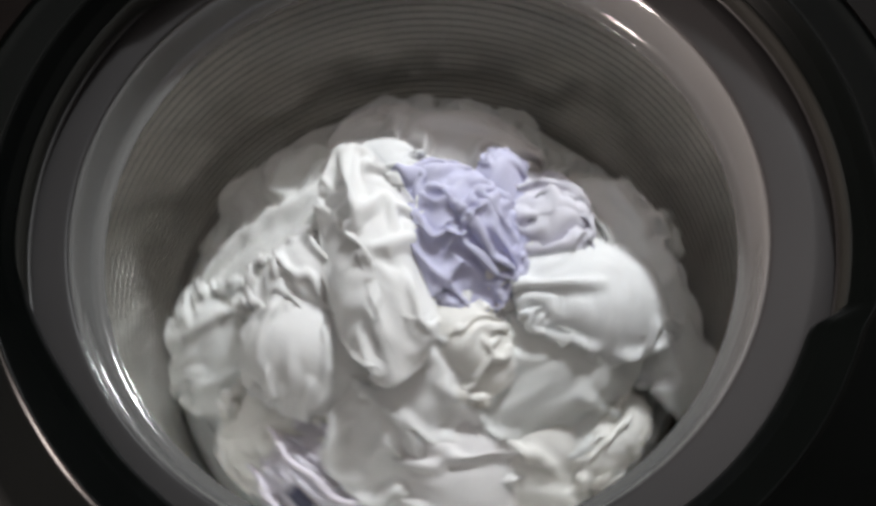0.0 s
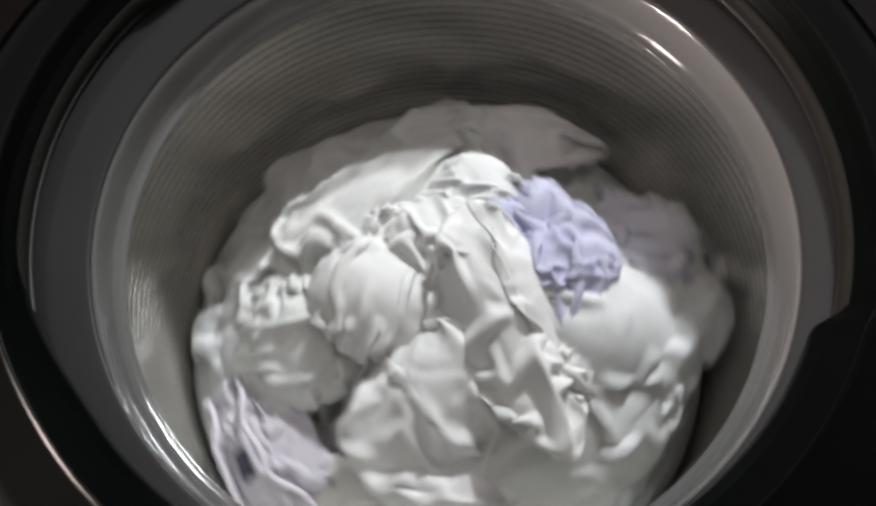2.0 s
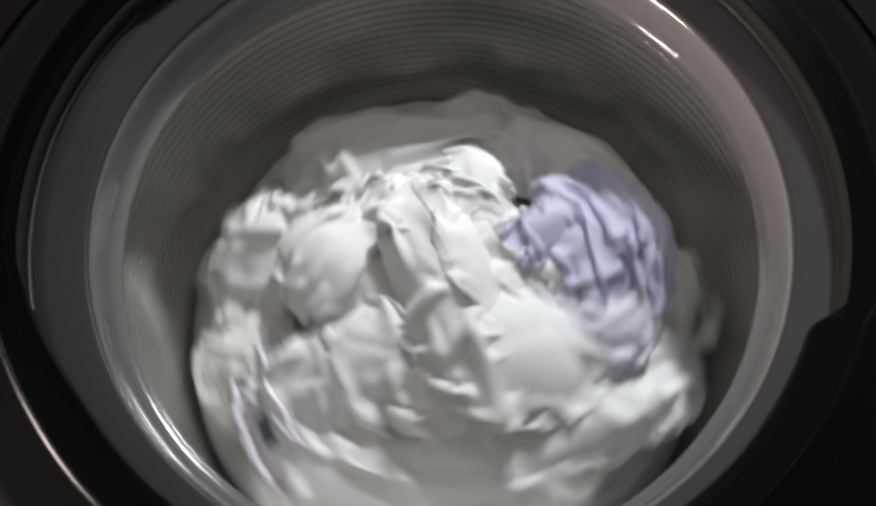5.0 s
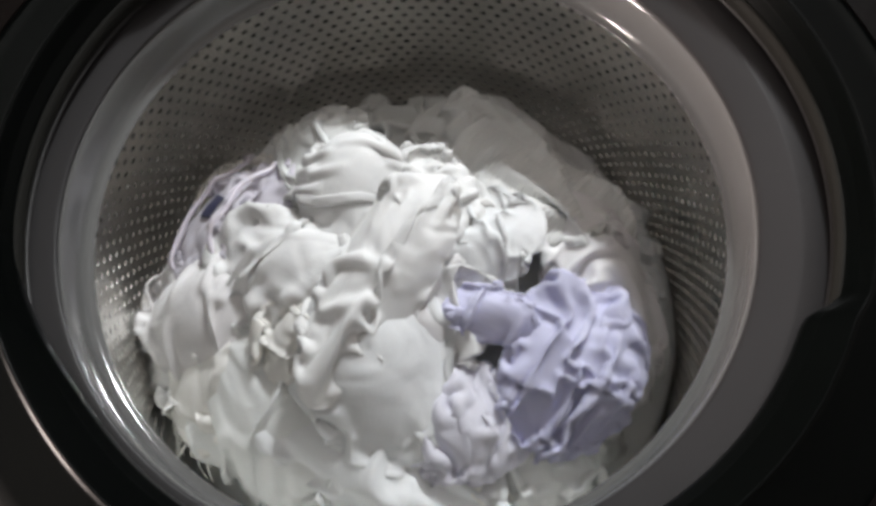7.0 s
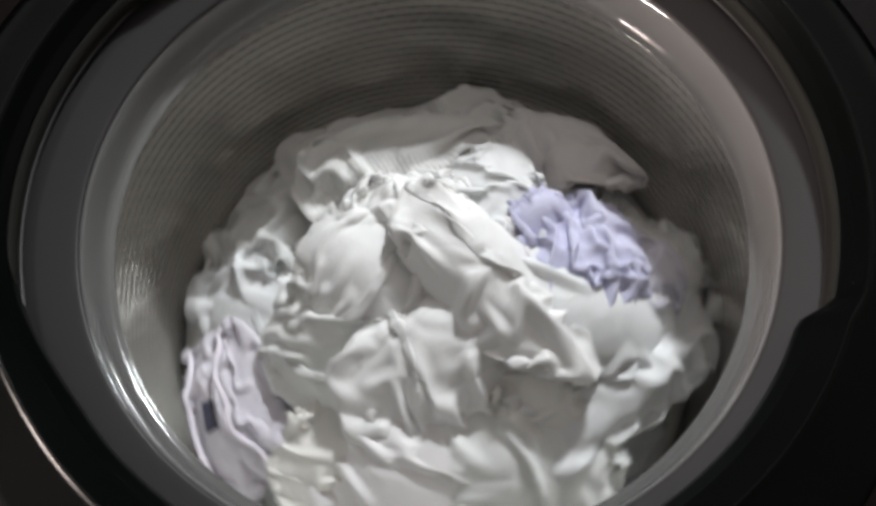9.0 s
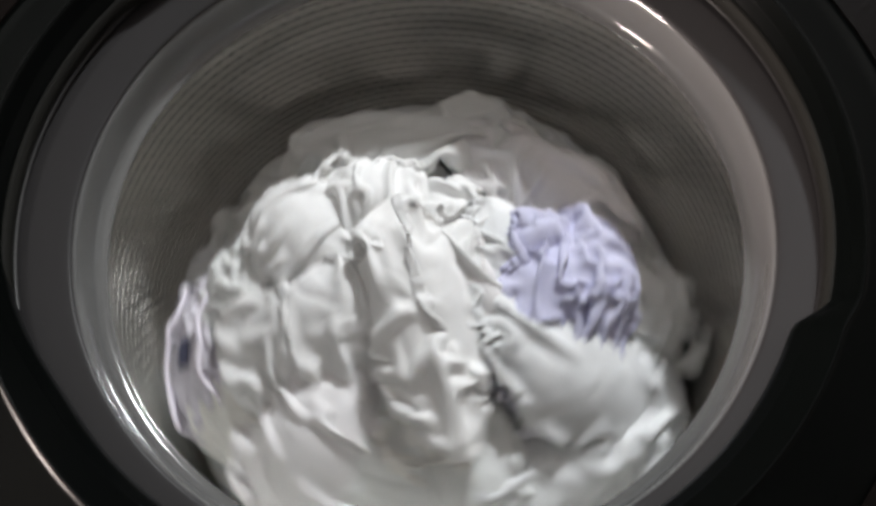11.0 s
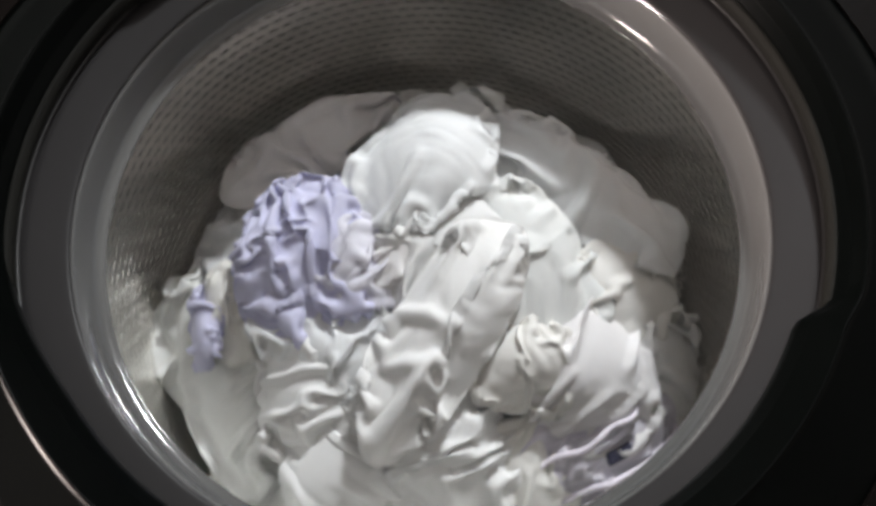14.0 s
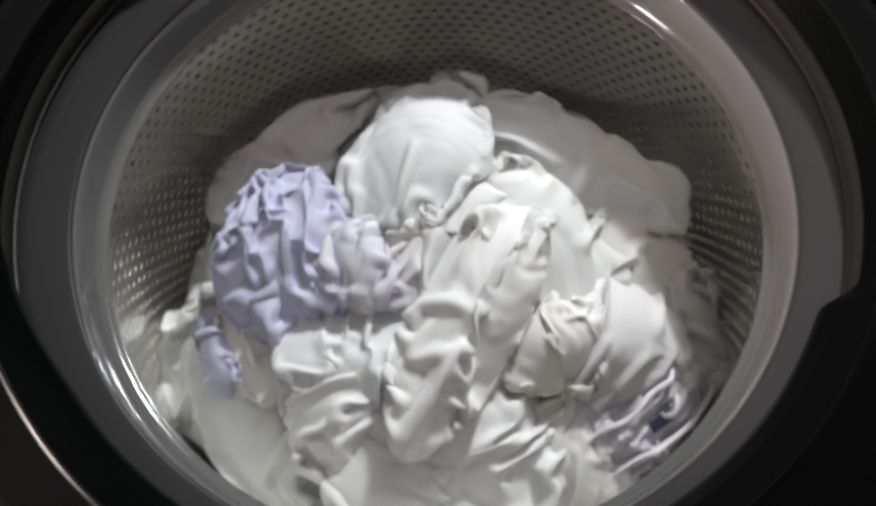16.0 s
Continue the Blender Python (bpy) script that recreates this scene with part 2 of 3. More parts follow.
for poly in drum.data.polygons:
    for li in poly.loop_indices:
        x, y, _ = drum.data.vertices[drum.data.loops[li].vertex_index].co
        r = math.hypot(x, y)
        loop_normals.append((-x / r, -y / r, 0.0) if poly.index < walls + 2 * COLS else tuple(poly.normal))
drum.data.normals_split_custom_set(loop_normals)
v, f = revolved(rounded([(0.2405, -0.029), (0.2180, -0.0325), (0.2158, -0.0318), (0.2152, -0.0304), (0.2158, -0.0296), (0.2176, -0.0291), (0.2194, -0.0282),
                         (0.2209, -0.0264), (0.2218, -0.0236), (0.2222, -0.0160), (0.2223, -0.0060), (0.2226, 0.0005), (0.2236, 0.0028), (0.2252, 0.0020),
                         (0.2300, -0.0240), (0.2405, -0.0280)], 0.0008), 300)
mesh_object("balance_ring", v, f, GREY, drum, "smooth grey plastic balance ring")
v, f = revolved(rounded([(0.2232, 0.0034), (0.2240, 0.0054), (0.2300, 0.0072), (0.2470, 0.0124), (0.2650, 0.0132), (0.2670, -0.0240), (0.2630, -0.0250), (0.2300, 0.0000)], 0.0015), 240)
mesh_object("rim_cap", v, f, DARK, drum, "dark glossy plastic cap on the ring")


# ---- the laundry ----
def wave(rng, u, w, n, low, high):
    """Smooth random relief on a grid."""
    out = np.zeros_like(u)
    for _ in range(n):
        a, k, p = rng.uniform(0, 2 * math.pi), rng.uniform(low, high), rng.uniform(0, 2 * math.pi)
        out += np.sin(k * (u * math.cos(a) + w * math.sin(a)) + p) / math.sqrt(n)
    return out


def facets(rng, u, w, n, low, high):
    """Random relief of flat facets with sharp creases between them, on a grid."""
    out = np.zeros_like(u)
    for _ in range(n):
        a, k, p = rng.uniform(0, 2 * math.pi), rng.uniform(low, high), rng.uniform(0, 2 * math.pi)
        out += np.arcsin(np.sin(k * (u * math.cos(a) + w * math.sin(a)) + p)) * 2 / math.pi / math.sqrt(n)
    return out


def finer(P):
    """A grid of points with twice the density, by cubic interpolation."""
    for axis in (0, 1):
        P = np.moveaxis(P, axis, 0)
        n = len(P)
        E = np.concatenate([2 * P[:1] - P[1:2], P, 2 * P[-1:] - P[-2:-1]])
        out = np.empty((2 * n - 1, *P.shape[1:]))
        out[::2] = P
        out[1::2] = (9 * (E[1:n] + E[2:n + 1]) - E[0:n - 1] - E[3:n + 2]) / 16
        P = np.moveaxis(out, 0, axis)
    return P


def relax(P, size, foot, lump, rounds, dome, thick, stiff, tuck, drop, soft=0.25):
    """Lets a grid of cloth points settle: edges keep their length, the foot keeps it together, a lumpy mound carries it."""
    nu, nv = P.shape[:2]
    hu, hv = size[0] / (nu - 1), size[1] / (nv - 1)
    hd = math.hypot(hu, hv)
    S, pairs = slice, []
    for o in (0, 1):
        m = (nu - o) // 2
        pairs.append(((S(o, o + 2 * m - 1, 2), S(None)), (S(o + 1, o + 2 * m, 2), S(None)), hu, 0.5))
        pairs.append(((S(o, o + 2 * m - 1, 2), S(0, nv - 1)), (S(o + 1, o + 2 * m, 2), S(1, nv)), hd, 0.3))
        pairs.append(((S(o, o + 2 * m - 1, 2), S(1, nv)), (S(o + 1, o + 2 * m, 2), S(0, nv - 1)), hd, 0.3))
        m = (nv - o) // 2
        pairs.append(((S(None), S(o, o + 2 * m - 1, 2)), (S(None), S(o + 1, o + 2 * m, 2)), hv, 0.5))
    for it in range(rounds):
        P[..., 2] -= drop
        for a, b, rest, k in pairs:
            d = P[b] - P[a]
            L = np.sqrt((d * d).sum(-1, keepdims=True)) + 1e-9
            d *= k * (L - rest) / L
            P[a] += d
            P[b] -= d
        x, y = P[..., 0] / foot[0], P[..., 1] / foot[1]
        rho = (np.abs(x) ** 2.3 + np.abs(y) ** 2.3) ** (1 / 2.3)
        over = np.maximum(rho, 1.0)[..., None]
        P[..., :2] /= 1 + soft * (over - 1)
        base = (dome + tuck) * (1 - np.minimum(rho, 1.25) ** 2) - tuck
        for g, k, p in lump:
            base = base + 0.22 * dome * np.sin(k * (x * math.cos(g) + y * math.sin(g)) + p)
        P[..., 2] += 0.7 * np.maximum(base - P[..., 2], 0)
        P[..., 2] -= 0.2 * np.maximum(P[..., 2] - base - thick, 0)
        P[1:-1, 1:-1] += stiff * (P[2:, 1:-1] + P[:-2, 1:-1] + P[1:-1, 2:] + P[1:-1, :-2] - 4 * P[1:-1, 1:-1]) / 4
    return P


def crumple(seed, foot, n=22, dome=0.0, thick=0.028, grain=(1.3, 1.3), tuck=0.005, fine=1.0):
    """A piece of cloth, larger than its foot by the grain along and across, pushed together until it buckles, then creased in ever finer folds."""
    rng = np.random.default_rng(seed)
    dome = dome or 0.009 + 0.18 * min(foot)
    size = [2 * f * g for f, g in zip(foot, grain)]
    folds = 1.5 + 5.0 * (max(grain) - 1.1)
    relief = 0.005 + 0.02 * (max(grain) - 1.1)
    nu, nv = n, max(14, int(round(n * size[1] / size[0])))
    u, w = np.meshgrid(np.linspace(-1, 1, nu), np.linspace(-1, 1, nv), indexing="ij")
    bend = 0.32 * wave(rng, u, w, 3, 0.8, 2.0)
    pleat = np.sin(folds * math.pi * 0.5 * (w + bend + 0.5 * u * rng.uniform(-1, 1)) + rng.uniform(0, 6))
    cross = np.sin(folds * math.pi * 0.35 * (u + 0.4 * wave(rng, u, w, 3, 0.8, 2.2) + 0.5 * w * rng.uniform(-1, 1)) + rng.uniform(0, 6))
    mask = 0.5 + 0.5 * np.clip(wave(rng, u, w, 4, 1.0, 2.6), -1, 1)
    P = np.stack([u * foot[0] * (1 + 0.14 * wave(rng, u, w, 2, 1, 2)), w * foot[1] * (1 + 0.14 * wave(rng, u, w, 2, 1, 2)),
                  dome * (1 - 0.6 * (u * u + w * w)) + 0.006 + relief * (pleat * mask + 0.8 * cross * (1 - mask) + 0.35 * wave(rng, u, w, 6, 3, 9))], -1)
    lump = np.array([(rng.uniform(0, 2 * math.pi), rng.uniform(1.4, 3.0), rng.uniform(0, 2 * math.pi)) for _ in range(4)])
    P = relax(P, size, foot, lump, 105, dome, thick, 0.09, tuck, 0.00025)
    P = finer(finer(P))
    x, y = P[..., 0] / foot[0], P[..., 1] / foot[1]
    P[..., 0] += 0.05 * foot[0] * wave(rng, x, y, 3, 3, 6)
    P[..., 1] += 0.05 * foot[1] * wave(rng, x, y, 3, 3, 6)
    u, w = np.meshgrid(np.linspace(-1, 1, P.shape[0]) * foot[0] / 0.06, np.linspace(-1, 1, P.shape[1]) * foot[1] / 0.06, indexing="ij")
    a = rng.uniform(0, math.pi) + 0.8 * wave(rng, u, w, 3, 0.6, 1.6)
    for low, high, depth, lean in ((3, 5, 0.0042, 0.40), (6, 10, 0.0031, 0.35), (12, 20, 0.0015, 0.35), (24, 40, 0.0004, 0.40)):
        a = a + 0.45 * wave(rng, u, w, 3, 1.0, 2.6)
        along, across = u + 0.16 * wave(rng, u, w, 4, 2, 5), w + 0.16 * wave(rng, u, w, 4, 2, 5)
        along, across = along * np.cos(a) + across * np.sin(a), across * np.cos(a) - along * np.sin(a)
        f = facets(rng, along * lean, across, 3, low, high)
        ridge = 0.5 - np.sqrt(f * f + 0.004)
        N = normals(P)
        T = np.gradient(P, axis=1)
        T /= np.sqrt((T * T).sum(-1, keepdims=True)) + 1e-12
        patch = np.clip(0.45 + 0.75 * wave(rng, u, w, 4, 1.2, 3), 0.05, 1.15) * fine * depth
        P = P + N * (patch * (0.7 * ridge + 0.9 * f))[..., None] + T * (0.35 * patch * ridge)[..., None]
    return P


def normals(P):
    n = np.cross(np.gradient(P, axis=0), np.gradient(P, axis=1))
    n /= np.sqrt((n * n).sum(-1, keepdims=True)) + 1e-12
    return n


def shell(P, thickness):
    """Vertices and faces of a cloth of some thickness on a grid of points."""
    nu, nv = P.shape[:2]
    n = normals(P)
    verts = np.concatenate([P.reshape(-1, 3), (P - n * thickness).reshape(-1, 3)])
    i = np.arange(nu * nv).reshape(nu, nv)
    q = np.stack([i[:-1, :-1], i[1:, :-1], i[1:, 1:], i[:-1, 1:]], -1).reshape(-1, 4)
    rim = np.concatenate([i[:, 0], i[-1, 1:], i[::-1, -1][1:], i[0, ::-1][1:-1]])
    nxt = np.roll(rim, -1)
    o = nu * nv
    return verts, np.concatenate([q, q[:, ::-1] + o, np.stack([nxt, rim, rim + o, nxt + o], -1)]), rim


def tube(points, radius, sides=6, closed=False):
    verts, faces, n = [], [], len(points)
    pts = [Vector(p) for p in points]
    for i, p in enumerate(pts):
        a, b = pts[i - 1] if (i or closed) else p, pts[(i + 1) % n] if (i < n - 1 or closed) else p
        t = (b - a).normalized()
        s = t.cross(Vector((0.1, 0.2, 1))).normalized()
        q = s.cross(t)
        for k in range(sides):
            g = 2 * math.pi * k / sides
            verts.append(p + radius * (math.cos(g) * s + math.sin(g) * q))
    for i in range(n if closed else n - 1):
        j = (i + 1) % n
        for k in range(sides):
            l = (k + 1) % sides
            faces.append((i * sides + k, i * sides + l, j * sides + l, j * sides + k))
    return verts, faces


def garment(name, seed, foot, mat, label, category, thickness=0.0007, hem=0.0007, **how):
    P = crumple(seed, foot, **how)
    v, f, rim = shell(P, thickness)
    ob = tagged(mesh_object(name, v, f, mat), label, category, group="wet laundry in the drum")
    if hem:
        pts = P.reshape(-1, 3)[rim][::2]
        hv, hf = tube(pts, hem, 5, True)
        mesh_object("hem", hv, hf, mat, ob)
    return ob, P


def dome_z(r):
    return -0.112 - 0.096 * min(r / 0.235, 1.15) ** 2.5


# seconds, the laundry's turn in degrees; the drum's swing in millimetres to the right and to the back, and its tilt in degrees
TURN = ((0, -111), (0.25, -100), (0.5, -113), (0.75, -137), (1.0, -163), (1.15, -168), (1.4, -143), (1.6, -120), (1.8, -115), (2.0, -124), (2.2, -148),
        (2.4, -173), (2.55, -180), (2.8, -177), (3.0, -149), (3.2, -125), (3.35, -118), (3.6, -132), (3.85, -168), (4.0, -178), (4.25, -160), (4.55, -126),
        (4.75, -122), (5.0, -142), (5.2, -168), (5.4, -178), (5.6, -171), (5.8, -159), (6.0, -137), (6.15, -132), (6.3, -136), (6.5, -157), (6.7, -184),
        (7.0, -198), (7.2, -181), (7.4, -157), (7.55, -144), (7.7, -136), (7.85, -147), (8.0, -157), (8.2, -177), (8.4, -189), (8.5, -188), (8.7, -174),
        (8.9, -146), (9.05, -136), (9.2, -138), (9.45, -153), (9.7, -180), (9.9, -187), (10.15, -170), (10.4, -141), (10.6, -130), (10.9, -142),
        (11.15, -160), (11.3, -158), (11.5, -145), (11.7, -123), (11.85, -113), (12.0, -114), (12.2, -128), (12.4, -139), (12.55, -140), (12.7, -137),
        (12.85, -131), (13.0, -124), (13.25, -103), (13.5, -81), (13.75, -62), (14.0, -49), (14.25, -43), (14.5, -39), (15.0, -34), (15.5, -32), (16.0, -40))
SWING = ((0, -8.5, 4.2, -0.5), (0.5, 1, -9.0, 0.3), (1, -8.5, -9.6, 1.4), (1.5, -3.1, 3.3, -0.5), (2, 6.2, -11.4, 0.1), (2.5, -12.2, -1.8, 1.6), (3, -3, 1.5, 0.0),
         (3.5, 5.4, -6.0, -0.2), (4, -10.1, -1.5, 1.3), (4.5, 2.9, -1.5, -0.2), (5, 4.3, -4.5, 0.9), (5.5, -13, -1.5, 1.7), (6, 6.1, -3.3, -0.6), (6.5, 5.3, -6.9, 0.5),
         (7, -13.5, -0.9, 0.4), (7.5, 4.8, -3.0, -0.5), (8, 3, -7.2, 0.0), (8.5, -8.8, 0.0, 0.5), (9, 4, -2.4, -0.6), (9.5, 5.1, -5.4, 0.0), (10, -10.1, -0.9, 0.6),
         (10.5, 4.3, -2.4, -0.5), (11, 2.9, -4.5, 0.0), (11.5, -6.3, -0.3, -0.6), (12, 4.4, -6.9, -0.4), (12.5, -2, -2.4, 0.8), (13, -2, 4.5, -0.5), (13.5, 4.9, -9.0, 0.3),
         (14, 0, -2.1, 0.6), (14.5, 0.8, 0.0, 0.0), (15, 3.7, -1.8, 0.1), (15.5, 0.6, -2.4, 0.0), (16, 2, -3.6, 0.0))
TIMES = sorted({t for t, _ in TURN} | {t for t, *_ in SWING})


def smooth_at(table, t, k=1):
    """A smooth curve through a table at t."""
    n = len(table)
    i = max(0, min(n - 2, sum(1 for row in table if row[0] <= t) - 1))
    a, b = table[i], table[i + 1]
    p, q = table[max(0, i - 1)], table[min(n - 1, i + 2)]
    h = b[0] - a[0]
    s = (t - a[0]) / h
    ma = (b[k] - p[k]) / (b[0] - p[0]) * h if i else (b[k] - a[k])
    mb = (q[k] - a[k]) / (q[0] - a[0]) * h if i < n - 2 else (b[k] - a[k])
    return a[k] * (1 + 2 * s) * (1 - s) ** 2 + ma * s * (1 - s) ** 2 + b[k] * s * s * (3 - 2 * s) + mb * s * s * (s - 1)


def turn(t):
    return smooth_at(TURN, t)


def sway(t):
    """How the drum hangs at t: its swing and its tilt about the plane of the opening."""
    return pose(smooth_at(SWING, t, 1) / 1000, smooth_at(SWING, t, 2) / 1000, 0, smooth_at(SWING, t, 3))


def eased(table, t, k):
    """A value of a table of (seconds, ...) that glides from row to row and holds at its ends."""
    if t <= table[0][0]:
        return table[0][k]
    for a, b in zip(table, table[1:]):
        if t <= b[0]:
            s = (t - a[0]) / (b[0] - a[0])
            s = s * s * (3 - 2 * s)
            return a[k] + (b[k] - a[k]) * s
    return table[-1][k]


PIECES = []  # garment, rows of (seconds, radius, angle to the laundry's turn, yaw), lift


def lay(made, rows, lift=0.0):
    PIECES.append((made[0], rows, lift))


lay(garment("white_shirt", 11, (0.073, 0.056), WHITE, "crumpled white cotton shirt lying on the heap", "shirt", grain=(1.35, 1.12)),
    ((0, 0.123, 14, -35), (2.5, 0.106, 28, -49), (6, 0.114, 12, -33), (8.5, 0.092, 45, -66), (12.5, 0.115, -23, 2), (14.2, 0.139, -42, 21)), 0.020)
lay(garment("white_towel", 26, (0.066, 0.054), ROSE, "wet pinkish white towel bunched below the rim", "towel", grain=(1.3, 1.15)),
    ((0, 0.165, 22, 167), (2.5, 0.176, 27, 162), (6, 0.172, 19, 170), (8.5, 0.163, 34, 155), (12.5, 0.152, 16, 173), (14.2, 0.146, 6, 183)), 0.016)
lay(garment("white_shirt", 14, (0.057, 0.047), WHITE, "small white shirt gathered into soft folds", "shirt", grain=(1.3, 1.1)),
    ((0, 0.114, 331, -52), (2.5, 0.048, 333, -54), (6, 0.083, 326, -47), (8.5, 0.052, 337, -58), (12.5, 0.117, 306, -27), (14.2, 0.166, 295, -16)), 0.026)
lay(garment("white_sleeve", 13, (0.097, 0.038), WHITE, "long twisted white shirt sleeve across the heap", "sleeve", grain=(1.06, 1.5), fine=0.75),
    ((0, 0.037, 306, -95), (2.5, 0.076, 443, -9), (6, 0.039, 410, 17), (8.5, 0.055, 456, -8), (12.5, 0.065, 390, 33), (14.2, 0.074, 320, -42)), 0.042)
lay(garment("white_sheet", 12, (0.079, 0.063), MINT, "smooth greenish white sheet folded on the heap", "bed sheet", grain=(1.18, 1.12), fine=0.75),
    ((0, 0.128, 69, 102), (2.5, 0.155, 70, 101), (6, 0.155, 58, 113), (8.5, 0.17, 65, 106), (12.5, 0.155, 47, 124), (14.2, 0.073, 29, 142)), 0.018)
lay(garment("white_pillowcase", 15, (0.079, 0.056), COOL, "wet cool-white pillowcase with wide folds", "pillowcase", grain=(1.12, 1.25), fine=0.75),
    ((0, 0.137, 95, -168), (2.5, 0.119, 104, -177), (6, 0.075, 75, -148), (8.5, 0.122, 116, -189), (12.5, 0.142, 104, -177), (14.2, 0.076, 136, -209)), 0.024)
lay(garment("white_shirt", 16, (0.103, 0.045), COOL, "wet white shirt rolled along the rim", "shirt", grain=(1.1, 1.4), fine=0.75),
    ((0, 0.172, 101, 120), (2.5, 0.163, 100, 59), (6, 0.153, 92, 67), (8.5, 0.164, 103, 65), (12.5, 0.183, 89, 91), (14.2, 0.136, 71, 121)), 0.016)
lay(garment("ribbed_towel", 19, (0.119, 0.056), RIBBED, "long ribbed off-white towel lying along the drum", "towel", grain=(1.15, 1.45)),
    ((0, 0.123, 277, -111), (2.5, 0.092, 236, -69), (6, 0.129, 242, -93), (8.5, 0.119, 231, -68), (12.5, 0.129, 251, -91), (14.2, 0.189, 251, -76)), -0.006)
lay(garment("white_cloth", 28, (0.088, 0.054), ROSE, "pinkish white cloth heaped at the drum wall", "cloth", grain=(1.15, 1.35)),
    ((0, 0.117, 192, -89), (2.5, 0.16, 189, -60), (6, 0.143, 187, -65), (8.5, 0.17, 185, -57), (12.5, 0.117, 187, -67), (14.2, 0.176, 172, -92)), -0.004)
lay(garment("white_cloth", 18, (0.062, 0.040), COOL, "smooth bluish white cloth stretched over the heap", "cloth", grain=(1.1, 1.2), fine=0.75),
    ((0, 0.051, 229, -26), (2.5, 0.045, 172, 31), (6, 0.036, 221, -18), (8.5, 0.061, 178, 25), (12.5, 0.024, 106, 97), (14.2, 0.101, 274, 109)), 0.026)
lay(garment("frilly_cloth", 24, (0.051, 0.038), WHITE, "frilly white cloth with gathered edges", "cloth", grain=(1.5, 1.3)),
    ((0, 0.095, 299, -152), (2.5, 0.019, 244, -97), (6, 0.053, 274, -127), (8.5, 0.037, 255, -108), (12.5, 0.092, 289, -142), (14.2, 0.146, 276, -129)), 0.022)
lay(garment("white_vest", 20, (0.051, 0.056), MINT, "small rumpled off-white vest at the drum wall", "vest", grain=(1.4, 1.2)),
    ((0, 0.163, 119, 108), (2.5, 0.195, 134, 93), (6, 0.174, 133, 94), (8.5, 0.195, 136, 91), (12.5, 0.172, 135, 92), (14.2, 0.12, 121, 106)), 0.008)
lay(garment("white_vest", 27, (0.051, 0.058), MINT, "off-white vest with close creases near the rim", "vest", grain=(1.45, 1.15)),
    ((0, 0.177, 306, -89), (2.5, 0.123, 326, -109), (6, 0.156, 307, -90), (8.5, 0.099, 353, -136), (12.5, 0.172, 328, -111), (14.2, 0.169, 304, -87)), 0.012)
lay(garment("cream_towel", 17, (0.048, 0.047), CREAM, "small cream cotton towel, tightly creased", "towel", grain=(1.3, 1.25)),
    ((0, 0.17, 335, -124), (2.5, 0.195, 369, -159), (6, 0.161, 336, -126), (8.5, 0.169, 378, -167), (12.5, 0.177, 351, -141), (14.2, 0.179, 341, -131)), 0.014)
frayed, frayed_grid = garment("white_cloth", 21, (0.057, 0.049), CREAM, "creased cream-white cloth with a frayed edge near the rim", "cloth", grain=(1.4, 1.2))
lay((frayed, frayed_grid),
    ((0, 0.175, 44, 26), (2.5, 0.195, 45, 25), (6, 0.166, 38, 32), (8.5, 0.195, 51, 19), (12.5, 0.169, 49, 21), (14.2, 0.157, 35, 35)), 0.012)
lay(garment("white_shirt", 25, (0.057, 0.067), WHITE, "damp white shirt hanging against the drum wall", "shirt", grain=(1.35, 1.12)),
    ((0, 0.178, 30, 90), (2.5, 0.195, 37, 83), (6, 0.181, 24, 96), (8.5, 0.194, 41, 79), (12.5, 0.185, 26, 94), (14.2, 0.186, 22, 98)), 0.008)
lay(garment("rose_shirt", 30, (0.059, 0.038), ROSE, "pinkish white shirt with fine pleats", "shirt", grain=(1.2, 1.5)),
    ((0, 0.062, 89, -19), (2.5, 0.04, 130, -60), (6, 0.045, 108, -38), (8.5, 0.087, 120, -50), (12.5, 0.06, 107, -37), (14.2, 0.015, 195, -125)), 0.016)
lay(garment("cream_cloth", 31, (0.044, 0.038), CREAM, "balled cream cloth with a deep fold", "cloth", grain=(1.3, 1.3)),
    ((0, 0.081, 35, -164), (2.5, 0.113, 79, -208), (6, 0.088, 35, -164), (8.5, 0.122, 84, -213), (12.5, 0.125, 44, -173), (14.2, 0.115, -8, -121)), 0.026)
lay(garment("cream_sock", 22, (0.044, 0.034), CREAM, "rolled cream cotton sock", "sock", grain=(1.2, 1.4)),
    ((0, 0.186, 63, 87), (2.5, 0.166, 102, 48), (6, 0.178, 114, 36), (8.5, 0.183, 124, 26), (12.5, 0.183, 102, 48), (14.2, 0.15, 243, 87)), 0.020)
lay(garment("pale_lavender_cloth", 72, (0.055, 0.040), PALE, "pale lavender cloth with sharp creases", "cloth", n=26, grain=(1.5, 1.3)),
    ((0, 0.093, 123, 76), (2.5, 0.173, 133, 66), (6, 0.118, 112, 87), (8.5, 0.161, 133, 66), (12.5, 0.094, 92, 107), (14.2, 0.049, 231, 148)), 0.020)
